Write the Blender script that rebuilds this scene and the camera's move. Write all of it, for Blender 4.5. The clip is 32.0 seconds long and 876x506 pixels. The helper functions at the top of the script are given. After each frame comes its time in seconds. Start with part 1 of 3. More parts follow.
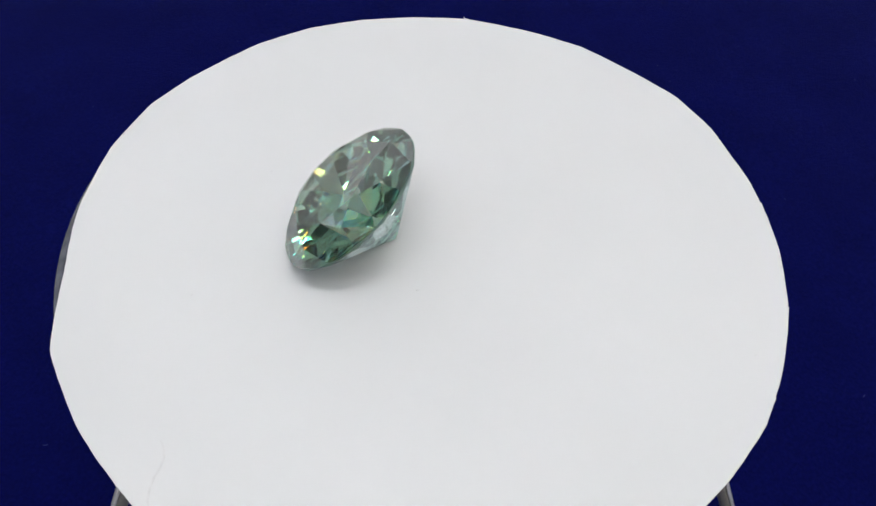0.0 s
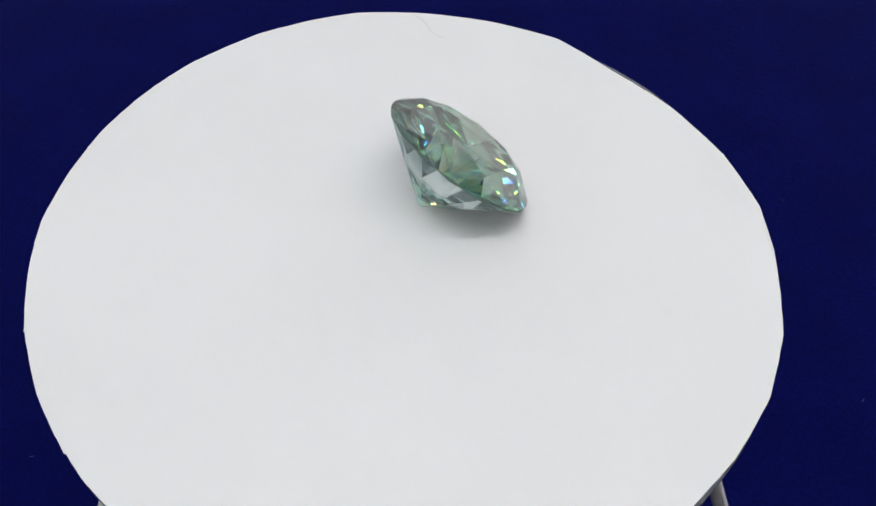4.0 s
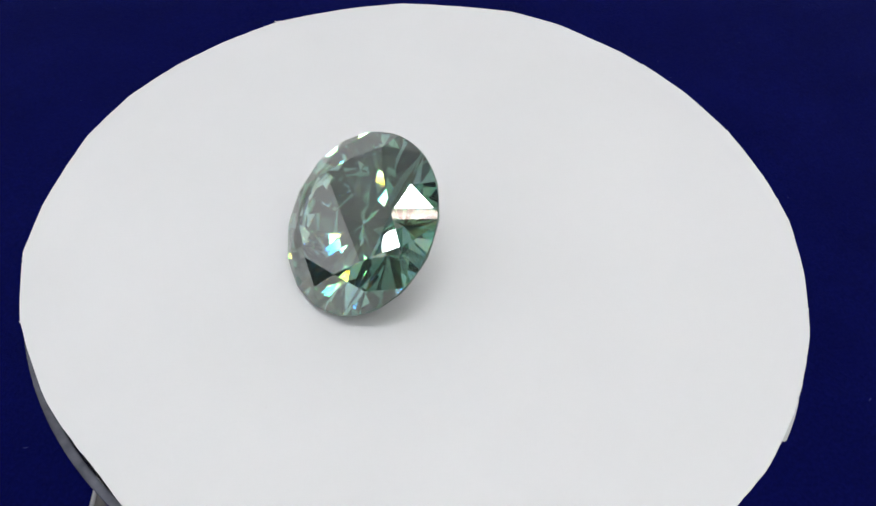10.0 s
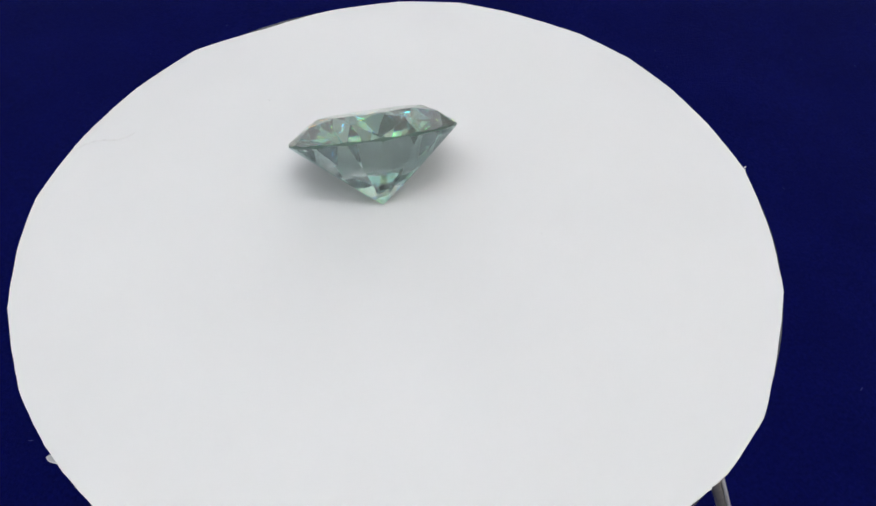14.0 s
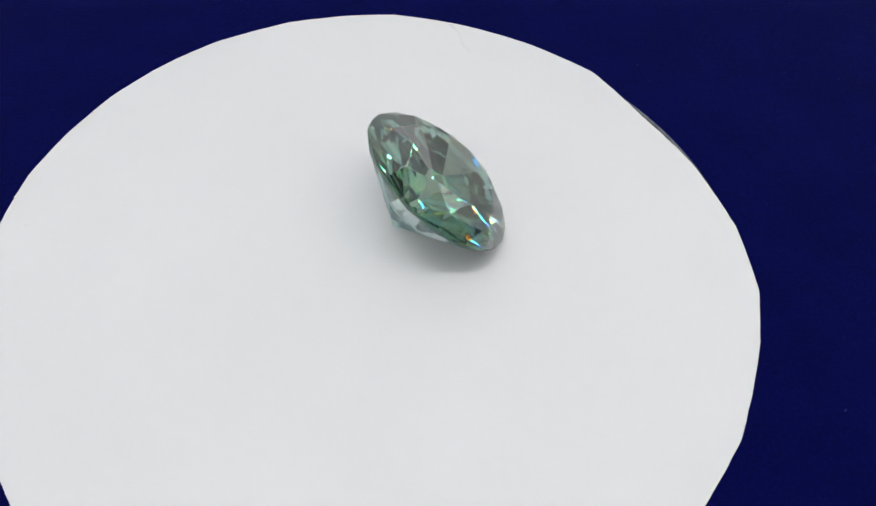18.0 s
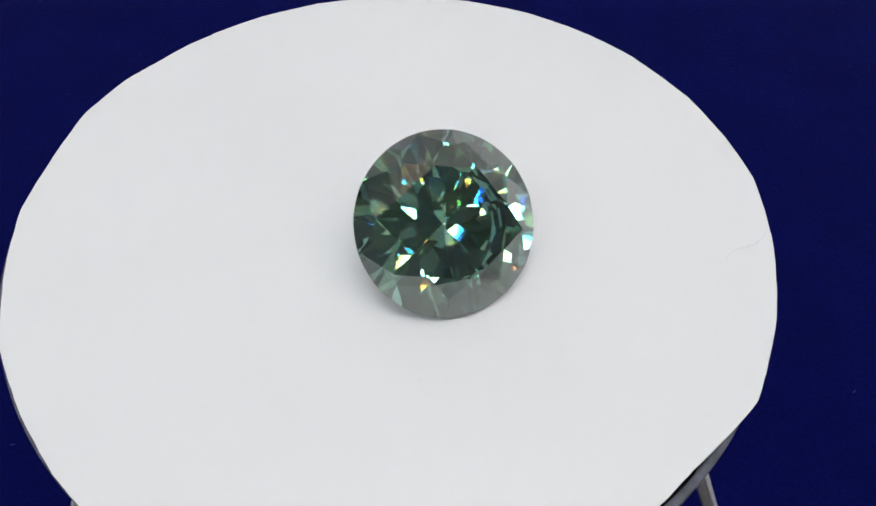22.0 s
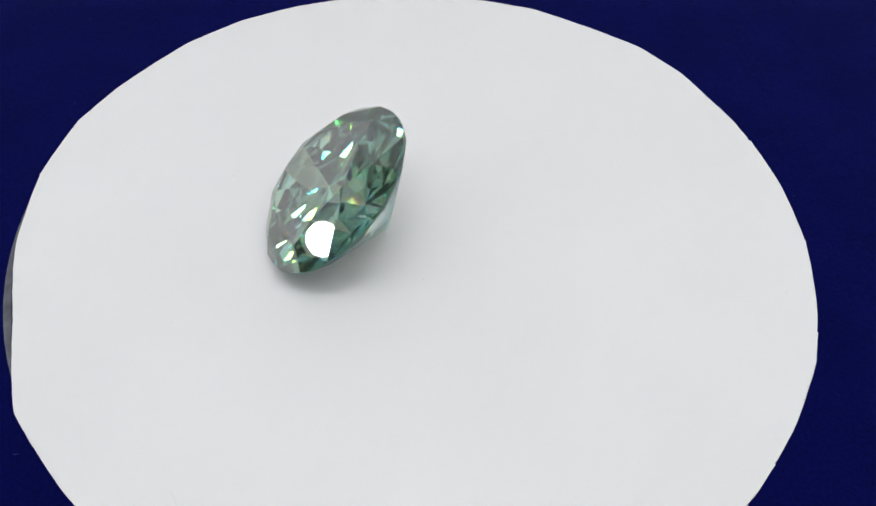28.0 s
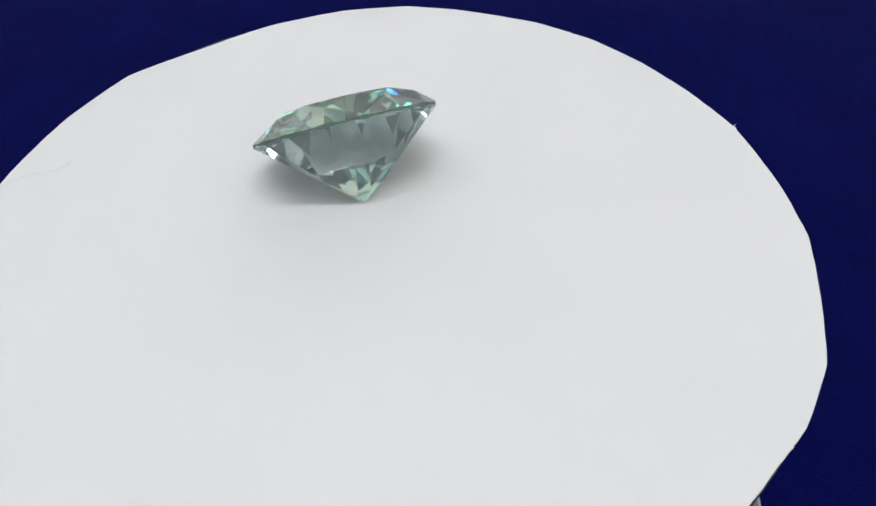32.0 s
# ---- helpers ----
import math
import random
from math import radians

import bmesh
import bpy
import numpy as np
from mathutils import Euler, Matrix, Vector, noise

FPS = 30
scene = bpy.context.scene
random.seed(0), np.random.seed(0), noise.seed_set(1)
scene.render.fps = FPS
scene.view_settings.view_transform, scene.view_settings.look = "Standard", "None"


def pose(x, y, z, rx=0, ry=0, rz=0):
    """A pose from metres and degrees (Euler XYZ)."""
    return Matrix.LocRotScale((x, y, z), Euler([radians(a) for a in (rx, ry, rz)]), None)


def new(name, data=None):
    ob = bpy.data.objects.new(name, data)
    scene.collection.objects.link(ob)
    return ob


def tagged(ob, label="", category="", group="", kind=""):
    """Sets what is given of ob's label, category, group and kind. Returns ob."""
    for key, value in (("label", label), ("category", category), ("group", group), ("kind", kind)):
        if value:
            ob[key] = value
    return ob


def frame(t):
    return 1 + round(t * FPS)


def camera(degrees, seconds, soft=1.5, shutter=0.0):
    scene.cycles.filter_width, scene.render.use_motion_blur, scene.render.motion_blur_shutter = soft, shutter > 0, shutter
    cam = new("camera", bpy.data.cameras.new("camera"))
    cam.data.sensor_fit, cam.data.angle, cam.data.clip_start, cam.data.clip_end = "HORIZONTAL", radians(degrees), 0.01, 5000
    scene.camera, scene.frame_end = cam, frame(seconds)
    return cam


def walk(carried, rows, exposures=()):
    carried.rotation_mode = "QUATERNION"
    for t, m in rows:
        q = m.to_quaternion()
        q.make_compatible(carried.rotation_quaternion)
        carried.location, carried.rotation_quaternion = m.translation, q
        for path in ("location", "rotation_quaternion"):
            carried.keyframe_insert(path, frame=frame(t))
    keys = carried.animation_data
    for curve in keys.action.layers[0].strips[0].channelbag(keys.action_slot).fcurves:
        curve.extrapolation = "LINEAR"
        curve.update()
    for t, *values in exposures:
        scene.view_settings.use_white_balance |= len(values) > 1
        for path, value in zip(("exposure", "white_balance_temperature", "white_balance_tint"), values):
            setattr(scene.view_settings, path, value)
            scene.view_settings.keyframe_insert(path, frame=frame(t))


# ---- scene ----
# ---------------------------------------------------------------- camera
cam = camera(59.97, 32.0, soft=1.5)
walk(cam, [
    (0, pose(-0.00158, -0.05165, 0.12132, 38.380, -1.179, -2.034)),
    (0.5, pose(-0.00060, -0.05124, 0.12154, 38.392, -1.223, -2.104)),
    (1, pose(-0.00106, -0.05141, 0.12136, 38.458, -1.217, -2.101)),
    (1.5, pose(-0.00125, -0.05169, 0.12096, 38.574, -1.130, -2.222)),
    (2, pose(-0.00256, -0.05125, 0.12049, 38.723, -0.978, -2.297)),
    (2.5, pose(-0.00266, -0.05056, 0.12038, 38.725, -1.023, -2.228)),
    (3, pose(-0.00177, -0.04989, 0.12044, 38.648, -1.007, -2.332)),
    (3.5, pose(-0.00082, -0.04974, 0.12031, 38.440, -1.016, -2.372)),
    (5.5, pose(0.00114, -0.04822, 0.12132, 37.950, -0.719, -2.729)),
    (6, pose(0.00163, -0.04862, 0.12054, 38.078, -0.622, -2.996)),
    (6.5, pose(0.00171, -0.04908, 0.11920, 38.203, -0.909, -2.692)),
    (7, pose(0.00078, -0.04979, 0.11956, 38.526, -0.948, -2.608)),
    (7.5, pose(0.00022, -0.04988, 0.11844, 38.451, -1.024, -2.503)),
    (8, pose(-0.00041, -0.05038, 0.11845, 38.504, -1.106, -2.357)),
    (8.5, pose(-0.00050, -0.05025, 0.11756, 38.558, -1.192, -2.268)),
    (9, pose(-0.00066, -0.05003, 0.11765, 38.633, -1.249, -2.208)),
    (9.5, pose(-0.00073, -0.04954, 0.11754, 38.645, -1.368, -2.100)),
    (10, pose(-0.00090, -0.04973, 0.11783, 38.491, -1.445, -1.998)),
    (10.5, pose(-0.00137, -0.04945, 0.11791, 38.076, -1.438, -1.989)),
    (11, pose(-0.00187, -0.04873, 0.11972, 38.262, -1.419, -1.933)),
    (11.5, pose(-0.00233, -0.04654, 0.12039, 38.141, -1.424, -1.955)),
    (12, pose(-0.00138, -0.04616, 0.11977, 37.623, -1.566, -1.869)),
    (12.5, pose(-0.00133, -0.04843, 0.12074, 37.212, -1.628, -1.754)),
    (13, pose(-0.00122, -0.04885, 0.12035, 36.938, -1.557, -1.859)),
    (13.5, pose(-0.00116, -0.04902, 0.12091, 37.070, -1.479, -2.082)),
    (14, pose(-0.00090, -0.04886, 0.12029, 37.067, -1.432, -2.237)),
    (14.5, pose(-0.00071, -0.04868, 0.12020, 37.159, -1.482, -2.244)),
    (16.5, pose(0.00051, -0.04831, 0.11979, 37.086, -1.623, -2.477)),
    (17, pose(0.00164, -0.04658, 0.12007, 37.377, -1.696, -2.611)),
    (17.5, pose(0.00218, -0.04533, 0.12025, 37.656, -1.640, -2.719)),
    (18, pose(0.00243, -0.04551, 0.11986, 37.608, -1.574, -2.746)),
    (18.5, pose(0.00210, -0.04601, 0.11972, 37.367, -1.547, -2.597)),
    (19, pose(0.00166, -0.04686, 0.11972, 37.130, -1.461, -2.538)),
    (19.5, pose(0.00184, -0.04724, 0.12014, 37.047, -1.411, -2.443)),
    (20, pose(0.00169, -0.04807, 0.12066, 37.044, -1.371, -2.357)),
    (20.5, pose(0.00178, -0.04845, 0.12012, 37.140, -1.344, -2.352)),
    (21, pose(0.00183, -0.04843, 0.11973, 37.257, -1.334, -2.298)),
    (21.5, pose(0.00173, -0.04845, 0.11936, 37.309, -1.297, -2.320)),
    (22, pose(0.00152, -0.04858, 0.11892, 37.412, -1.317, -2.254)),
    (22.5, pose(0.00140, -0.04851, 0.11840, 37.491, -1.336, -2.181)),
    (23, pose(0.00119, -0.04851, 0.11821, 37.469, -1.341, -2.130)),
    (23.5, pose(0.00113, -0.04813, 0.11714, 37.620, -1.306, -2.192)),
    (24, pose(0.00078, -0.04776, 0.11590, 37.758, -1.239, -2.241)),
    (24.5, pose(0.00094, -0.04815, 0.11565, 37.883, -1.213, -2.300)),
    (25, pose(0.00081, -0.04834, 0.11548, 38.110, -1.226, -2.304)),
    (25.5, pose(0.00046, -0.04824, 0.11481, 38.148, -1.224, -2.291)),
    (27.5, pose(-0.00053, -0.04880, 0.11434, 38.742, -1.211, -2.198)),
    (28, pose(-0.00063, -0.04919, 0.11472, 39.148, -1.190, -2.229)),
    (28.5, pose(-0.00103, -0.04916, 0.11481, 39.139, -1.261, -2.151)),
    (29, pose(-0.00076, -0.04934, 0.11488, 39.409, -1.297, -2.116)),
    (29.5, pose(-0.00030, -0.04916, 0.11403, 39.842, -1.254, -2.250)),
    (30, pose(-0.00026, -0.04799, 0.11285, 40.735, -1.082, -2.490)),
    (30.5, pose(-0.00056, -0.04867, 0.11244, 41.579, -0.995, -2.628)),
    (31, pose(-0.00054, -0.04902, 0.11081, 42.184, -0.961, -2.683)),
    (31.5, pose(0.00005, -0.04941, 0.10912, 42.580, -0.862, -2.852)),
    (32, pose(0.00012, -0.04973, 0.10907, 43.099, -0.643, -3.109)),
], exposures=[(0.0, 0.0), (32.0, 0.0)])

# the stand's turn, in degrees, every half second
TURNS = (
    -185.92, -205.01, -223.96, -242.78, -261.27, -279.12, -296.54, -313.6, -330.82, -347.96, -364.67, -380.56, -395.48,
    -409.96, -424.24, -438.2, -452.38, -466.55, -480.65, -494.6, -508.58, -522.62, -536.84, -550.32, -563.77, -577.37,
    -590.54, -603.12, -615.45, -627.44, -639.13, -650.54, -661.7, -672.61, -683.2, -693.36, -703.78, -714.71, -725.72,
    -736.6, -746.66, -755.77, -764.69, -773.82, -783.17, -792.88, -802.49, -811.96, -821.44, -830.42, -839.3, -848.32,
    -857.57, -867.12, -876.71, -886.2, -895.44, -904.48, -913.74, -922.83, -931.9, -940.49, -949.34, -958.33, -967.34,
)
GEM_AT, GEM_HEADING = (1.506, 1.418), -3.42

# an unseen pale box, dark in front, closes the place: its inside, in metres
BOX_X0, BOX_X1, BOX_Y0, BOX_Y1, BOX_H, BOX_YM = -0.60, 0.54, -0.30, 0.34, 0.465, 0.05
VELVET_X0, VELVET_X1, VELVET_Y0, VELVET_Y1 = -0.19, 0.21, -0.12, 0.23
# unseen flat lights, added as fill: side, along it, depth or height, width, depth, strength, colour
FILL_PANELS = [("north", -0.30, 0.17, 0.50, 0.26, 0.8, (0.96, 0.975, 1.0)), ("north", 0.25, 0.17, 0.50, 0.26, 0.8, (0.96, 0.975, 1.0)),
          ("west", 0.20, 0.17, 0.24, 0.26, 1.0, (0.95, 0.97, 1.0)), ("east", 0.20, 0.17, 0.24, 0.26, 1.0, (0.97, 0.975, 1.0))]
# light bars: thick tubes, cool in the west: x, y, length, radius, strength, colour
TUBES = [(-0.464, -0.164, 0.155, 0.016, 10.5, (0.87, 0.95, 1.0)), (-0.318, -0.168, 0.03, 0.013, 12.0, (0.88, 0.95, 1.0)),
         (-0.225, -0.074, 0.13, 0.011, 13.0, (0.92, 0.96, 1.0)), (0.003, -0.080, 0.205, 0.012, 30.5, (0.94, 0.965, 1.0)), (0.205, -0.078, 0.13, 0.011, 20.5, (0.99, 0.975, 0.98))]
# brown boards beside the tubes: x0, x1, y0, y1
BOARDS = [(-0.56, -0.24, -0.144, -0.106), (-0.20, 0.18, -0.058, -0.012), (0.40, 0.50, -0.13, -0.085)]
# round lamps: x, y, radius, strength, colour on the ceiling; then on the dark walls: side, along it, height
COOL, NEUTRAL, WARM = (0.90, 0.96, 1.0), (0.97, 0.98, 1.0), (1.0, 0.95, 0.85)
# all but the first two are unseen, added for glints in the gem
GLINT_LAMPS = [(0.25, -0.166, 0.017, 34.0, (1.0, 0.97, 0.90)), (0.377, -0.239, 0.014, 22.0, (1.0, 0.97, 0.90))] + [(x, y, 0.0095, 22.0, c) for x, y, c in (
    (-0.22, 0.05, COOL), (-0.20, 0.17, COOL), (-0.10, 0.10, COOL), (-0.09, 0.02, NEUTRAL), (0.0, 0.17, NEUTRAL),
    (0.02, 0.06, NEUTRAL), (0.11, 0.025, WARM), (0.20, 0.07, WARM), (0.22, 0.18, NEUTRAL),
    (-0.17, -0.120, COOL), (0.18, -0.118, WARM))] + [(x, y, 0.0105, 26.0, c) for x, y, c in (
    (-0.145, -0.175, COOL), (-0.085, -0.160, COOL), (-0.025, -0.175, COOL), (0.040, -0.163, NEUTRAL), (0.105, -0.205, NEUTRAL), (-0.045, -0.245, COOL))]
# unseen wall lamps, added only to flash in the gem's facets
WALL_GLINT_LAMPS = [("south", -0.44, 0.21, 0.018, 20.0, COOL), ("south", -0.21, 0.18, 0.016, 20.0, COOL), ("south", 0.04, 0.22, 0.016, 20.0, NEUTRAL),
              ("south", 0.25, 0.17, 0.018, 20.0, WARM), ("south", 0.47, 0.23, 0.018, 20.0, WARM),
              ("west", -0.22, 0.29, 0.016, 18.0, COOL), ("west", -0.13, 0.21, 0.016, 18.0, COOL), ("west", -0.04, 0.30, 0.016, 18.0, COOL),
              ("east", -0.26, 0.27, 0.013, 18.0, WARM), ("east", -0.14, 0.30, 0.013, 18.0, WARM), ("east", -0.05, 0.22, 0.013, 18.0, NEUTRAL)]
WALL_GREY = (0.84, 0.84, 0.84)
CEIL_GREY = (0.62, 0.62, 0.62)
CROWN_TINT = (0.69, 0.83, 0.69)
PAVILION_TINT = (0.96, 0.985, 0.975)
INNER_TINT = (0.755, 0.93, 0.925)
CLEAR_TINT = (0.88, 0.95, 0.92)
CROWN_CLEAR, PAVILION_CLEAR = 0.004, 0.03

# ---------------------------------------------------------------- world and light
ENV = bpy.data.worlds.new("room_air")
scene.world = ENV
ENV.use_nodes = True
ENV.node_tree.nodes["Background"].inputs[0].default_value = (0.8, 0.85, 1.0, 1)
ENV.node_tree.nodes["Background"].inputs[1].default_value = 0.02

# ---------------------------------------------------------------- materials


def material(name, colour, rough=0.5, metal=0.0):
    m = bpy.data.materials.new(name)
    m.use_nodes = True
    b = m.node_tree.nodes["Principled BSDF"]
    b.inputs["Base Color"].default_value = (*colour, 1)
    b.inputs["Roughness"].default_value = rough
    b.inputs["Metallic"].default_value = metal
    return m, m.node_tree.nodes, m.node_tree.links, b


def coords(nodes, links, scale):
    tc = nodes.new("ShaderNodeTexCoord")
    mp = nodes.new("ShaderNodeMapping")
    mp.inputs["Scale"].default_value = (scale, scale, scale)
    links.new(tc.outputs["Object"], mp.inputs["Vector"])
    return mp.outputs["Vector"]


def noise_tex(nodes, links, vec, scale, detail=4.0, rough=0.55):
    n = nodes.new("ShaderNodeTexNoise")
    n.inputs["Scale"].default_value = scale
    n.inputs["Detail"].default_value = detail
    n.inputs["Roughness"].default_value = rough
    links.new(vec, n.inputs["Vector"])
    return n.outputs["Fac"]


def ramp(nodes, links, fac, stops):
    r = nodes.new("ShaderNodeValToRGB")
    while len(r.color_ramp.elements) < len(stops):
        r.color_ramp.elements.new(0.5)
    for e, (p, c) in zip(r.color_ramp.elements, stops):
        e.position, e.color = p, (*c, 1)
    links.new(fac, r.inputs["Fac"])
    return r.outputs["Color"]


def bump(nodes, links, height, bsdf, strength, distance):
    b = nodes.new("ShaderNodeBump")
    b.inputs["Strength"].default_value = strength
    b.inputs["Distance"].default_value = distance
    links.new(height, b.inputs["Height"])
    links.new(b.outputs["Normal"], bsdf.inputs["Normal"])


def velvet_material():
    m, n, l, b = material("blue_velvet", (0.001, 0.003, 0.05), 0.95)
    v = coords(n, l, 1000.0)
    fine = noise_tex(n, l, v, 1.6, 6.0, 0.7)
    nap = noise_tex(n, l, v, 0.06, 4.0, 0.6)
    c1 = ramp(n, l, fine, [(0.3, (0.0010, 0.0022, 0.055)), (0.7, (0.0036, 0.0060, 0.108))])
    c2 = ramp(n, l, nap, [(0.3, (0.66, 0.70, 0.76)), (0.72, (1.0, 1.0, 1.0))])
    mx = n.new("ShaderNodeMix")
    mx.data_type, mx.blend_type = "RGBA", "MULTIPLY"
    mx.inputs["Factor"].default_value = 1.0
    l.new(c1, mx.inputs["A"])
    l.new(c2, mx.inputs["B"])
    l.new(mx.outputs["Result"], b.inputs["Base Color"])
    b.inputs["Specular IOR Level"].default_value = 0.05
    b.inputs["Sheen Weight"].default_value = 0.06
    b.inputs["Sheen Roughness"].default_value = 0.4
    b.inputs["Sheen Tint"].default_value = (0.10, 0.16, 0.9, 1)
    bump(n, l, fine, b, 0.7, 0.0004)
    return m


def card_material():
    m, n, l, b = material("white_card", (0.82, 0.82, 0.82), 0.55)
    v = coords(n, l, 1000.0)
    blot = noise_tex(n, l, v, 0.05, 3.0, 0.5)
    grain = noise_tex(n, l, v, 3.0, 5.0, 0.6)
    col = ramp(n, l, blot, [(0.3, (0.803, 0.806, 0.812)), (0.7, (0.828, 0.83, 0.838))])
    l.new(col, b.inputs["Base Color"])
    b.inputs["Specular IOR Level"].default_value = 0.3
    bump(n, l, grain, b, 0.12, 0.00004)
    return m


def gem_material(tint, inner, clear, fire):
    """Clear green stone. tint: the colour of light bent through a facet; inner: of light thrown back by it;
    clear: the share that passes straight on. fire: red, green and blue are bent apart."""
    m = bpy.data.materials.new("green_gemstone")
    m.use_nodes = True
    n, l = m.node_tree.nodes, m.node_tree.links
    n.remove(n["Principled BSDF"])
    red, green, blue = tint
    total = None
    for colour, ior in ((((0.68 * red, 0.22 * green, 0.06 * blue), 2.62), ((0.26 * red, 0.56 * green, 0.26 * blue), 2.65), ((0.06 * red, 0.22 * green, 0.68 * blue), 2.69)) if fire else ((tint, 2.65),)):
        g = n.new("ShaderNodeBsdfRefraction")
        g.inputs["Color"].default_value = (*colour, 1)
        g.inputs["Roughness"].default_value = 0.0
        g.inputs["IOR"].default_value = ior
        if total is None:
            total = g.outputs[0]
        else:
            a = n.new("ShaderNodeAddShader")
            l.new(total, a.inputs[0])
            l.new(g.outputs[0], a.inputs[1])
            total = a.outputs[0]
    gloss = n.new("ShaderNodeBsdfAnisotropic")
    gloss.inputs["Color"].default_value = (*inner, 1)
    gloss.inputs["Roughness"].default_value = 0.0
    fres = n.new("ShaderNodeFresnel")
    fres.inputs["IOR"].default_value = 2.65
    mix = n.new("ShaderNodeMixShader")
    l.new(fres.outputs[0], mix.inputs[0])
    l.new(total, mix.inputs[1])
    l.new(gloss.outputs[0], mix.inputs[2])
    straight = n.new("ShaderNodeBsdfTransparent")
    straight.inputs["Color"].default_value = (*CLEAR_TINT, 1)
    both = n.new("ShaderNodeMixShader")
    both.inputs[0].default_value = clear
    l.new(mix.outputs[0], both.inputs[1])
    l.new(straight.outputs[0], both.inputs[2])
    l.new(both.outputs[0], n["Material Output"].inputs["Surface"])
    return m


def girdle_material():
    """The unpolished, frosted rim of the stone: it scatters light both ways."""
    m, n, l, b = material("frosted_girdle", (0.16, 0.26, 0.21), 0.4)
    grain = noise_tex(n, l, coords(n, l, 1000.0), 2.0, 4.0, 0.6)
    l.new(ramp(n, l, grain, [(0.3, (0.12, 0.21, 0.17)), (0.7, (0.20, 0.31, 0.26))]), b.inputs["Base Color"])
    through_light = n.new("ShaderNodeBsdfTranslucent")
    through_light.inputs["Color"].default_value = (0.55, 0.68, 0.62, 1)
    both = n.new("ShaderNodeMixShader")
    both.inputs[0].default_value = 0.5
    l.new(b.outputs[0], both.inputs[1])
    l.new(through_light.outputs[0], both.inputs[2])
    l.new(both.outputs[0], n["Material Output"].inputs["Surface"])
    return m


def rim_plastic():
    m, n, l, b = material("smoky_rim_plastic", (0.42, 0.44, 0.50), 0.25)
    b.inputs["Transmission Weight"].default_value = 0.2
    wear = noise_tex(n, l, coords(n, l, 1000.0), 0.5, 4.0, 0.6)
    l.new(ramp(n, l, wear, [(0.35, (0.10, 0.105, 0.13)), (0.7, (0.17, 0.18, 0.22))]), b.inputs["Base Color"])
    return m


def plain(name, colour, rough, mottling=0.06, scale=0.01, metal=0.0):
    m, n, l, b = material(name, colour, rough, metal)
    f = noise_tex(n, l, coords(n, l, 1000.0), scale, 5.0, 0.6)
    lo = tuple(c * (1 - mottling) for c in colour)
    hi = tuple(min(1.0, c * (1 + mottling)) for c in colour)
    l.new(ramp(n, l, f, [(0.3, lo), (0.7, hi)]), b.inputs["Base Color"])
    return m


def glowing(name, colour, strength):
    m = bpy.data.materials.new(name)
    m.use_nodes = True
    n, l = m.node_tree.nodes, m.node_tree.links
    n.remove(n["Principled BSDF"])
    e = n.new("ShaderNodeEmission")
    e.inputs[0].default_value = (*colour, 1)
    e.inputs[1].default_value = strength
    l.new(e.outputs[0], n["Material Output"].inputs["Surface"])
    return m


VELVET = velvet_material()
CARD = card_material()
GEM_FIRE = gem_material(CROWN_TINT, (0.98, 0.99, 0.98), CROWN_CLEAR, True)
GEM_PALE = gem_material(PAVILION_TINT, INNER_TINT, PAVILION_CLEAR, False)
GIRDLE = girdle_material()
RIM = rim_plastic()
SOLAR = plain("dark_solar_cell", (0.012, 0.010, 0.018), 0.25, 0.3, 0.3)
HUB = plain("dark_hub_plastic", (0.02, 0.02, 0.025), 0.4, 0.2, 0.3)
SILVER = plain("brushed_silver", (0.80, 0.78, 0.72), 0.30, 0.12, 0.6, 0.25)
LEG = plain("satin_leg_metal", (0.36, 0.345, 0.29), 0.32, 0.25, 0.5, 0.35)
# near-white, the highlight along a leg's edge given as colour
EDGE_HIGHLIGHT = plain("leg_edge_highlight", (0.90, 0.89, 0.86), 0.2, 0.06, 0.6, 0.1)
WALL = plain("grey_wall_paint", WALL_GREY, 0.8, 0.05, 0.004)
DARK_WALL = plain("dark_wall_paint", (0.06, 0.06, 0.064), 0.7, 0.15, 0.004)
CEIL = plain("white_ceiling_paint", CEIL_GREY, 0.85, 0.04, 0.004)
BAR_BROWN = plain("brown_board", (0.36, 0.25, 0.19), 0.5, 0.12, 0.02)
BAR_DARK = plain("dark_brown_board", (0.20, 0.14, 0.11), 0.5, 0.12, 0.02)
BOARD = plain("pale_board", (0.66, 0.66, 0.66), 0.5, 0.1, 0.01)
SMUDGE = plain("pale_grey_smudge", (0.778, 0.775, 0.78), 0.8, 0.05, 2.0)
LINT = plain("pale_lint", (0.03, 0.042, 0.15), 0.9, 0.2, 2.0)
LAMP_FRAME = plain("white_lamp_frame", (0.75, 0.75, 0.75), 0.5, 0.04, 0.01)

# ---------------------------------------------------------------- mesh helpers


def mesh_from(bm, name, mat, smooth=False):
    bmesh.ops.recalc_face_normals(bm, faces=bm.faces[:])
    me = bpy.data.meshes.new(name)
    bm.to_mesh(me)
    bm.free()
    for mt in mat if isinstance(mat, tuple) else (mat,):
        me.materials.append(mt)
    if smooth:
        me.polygons.foreach_set("use_smooth", [True] * len(me.polygons))
    return me


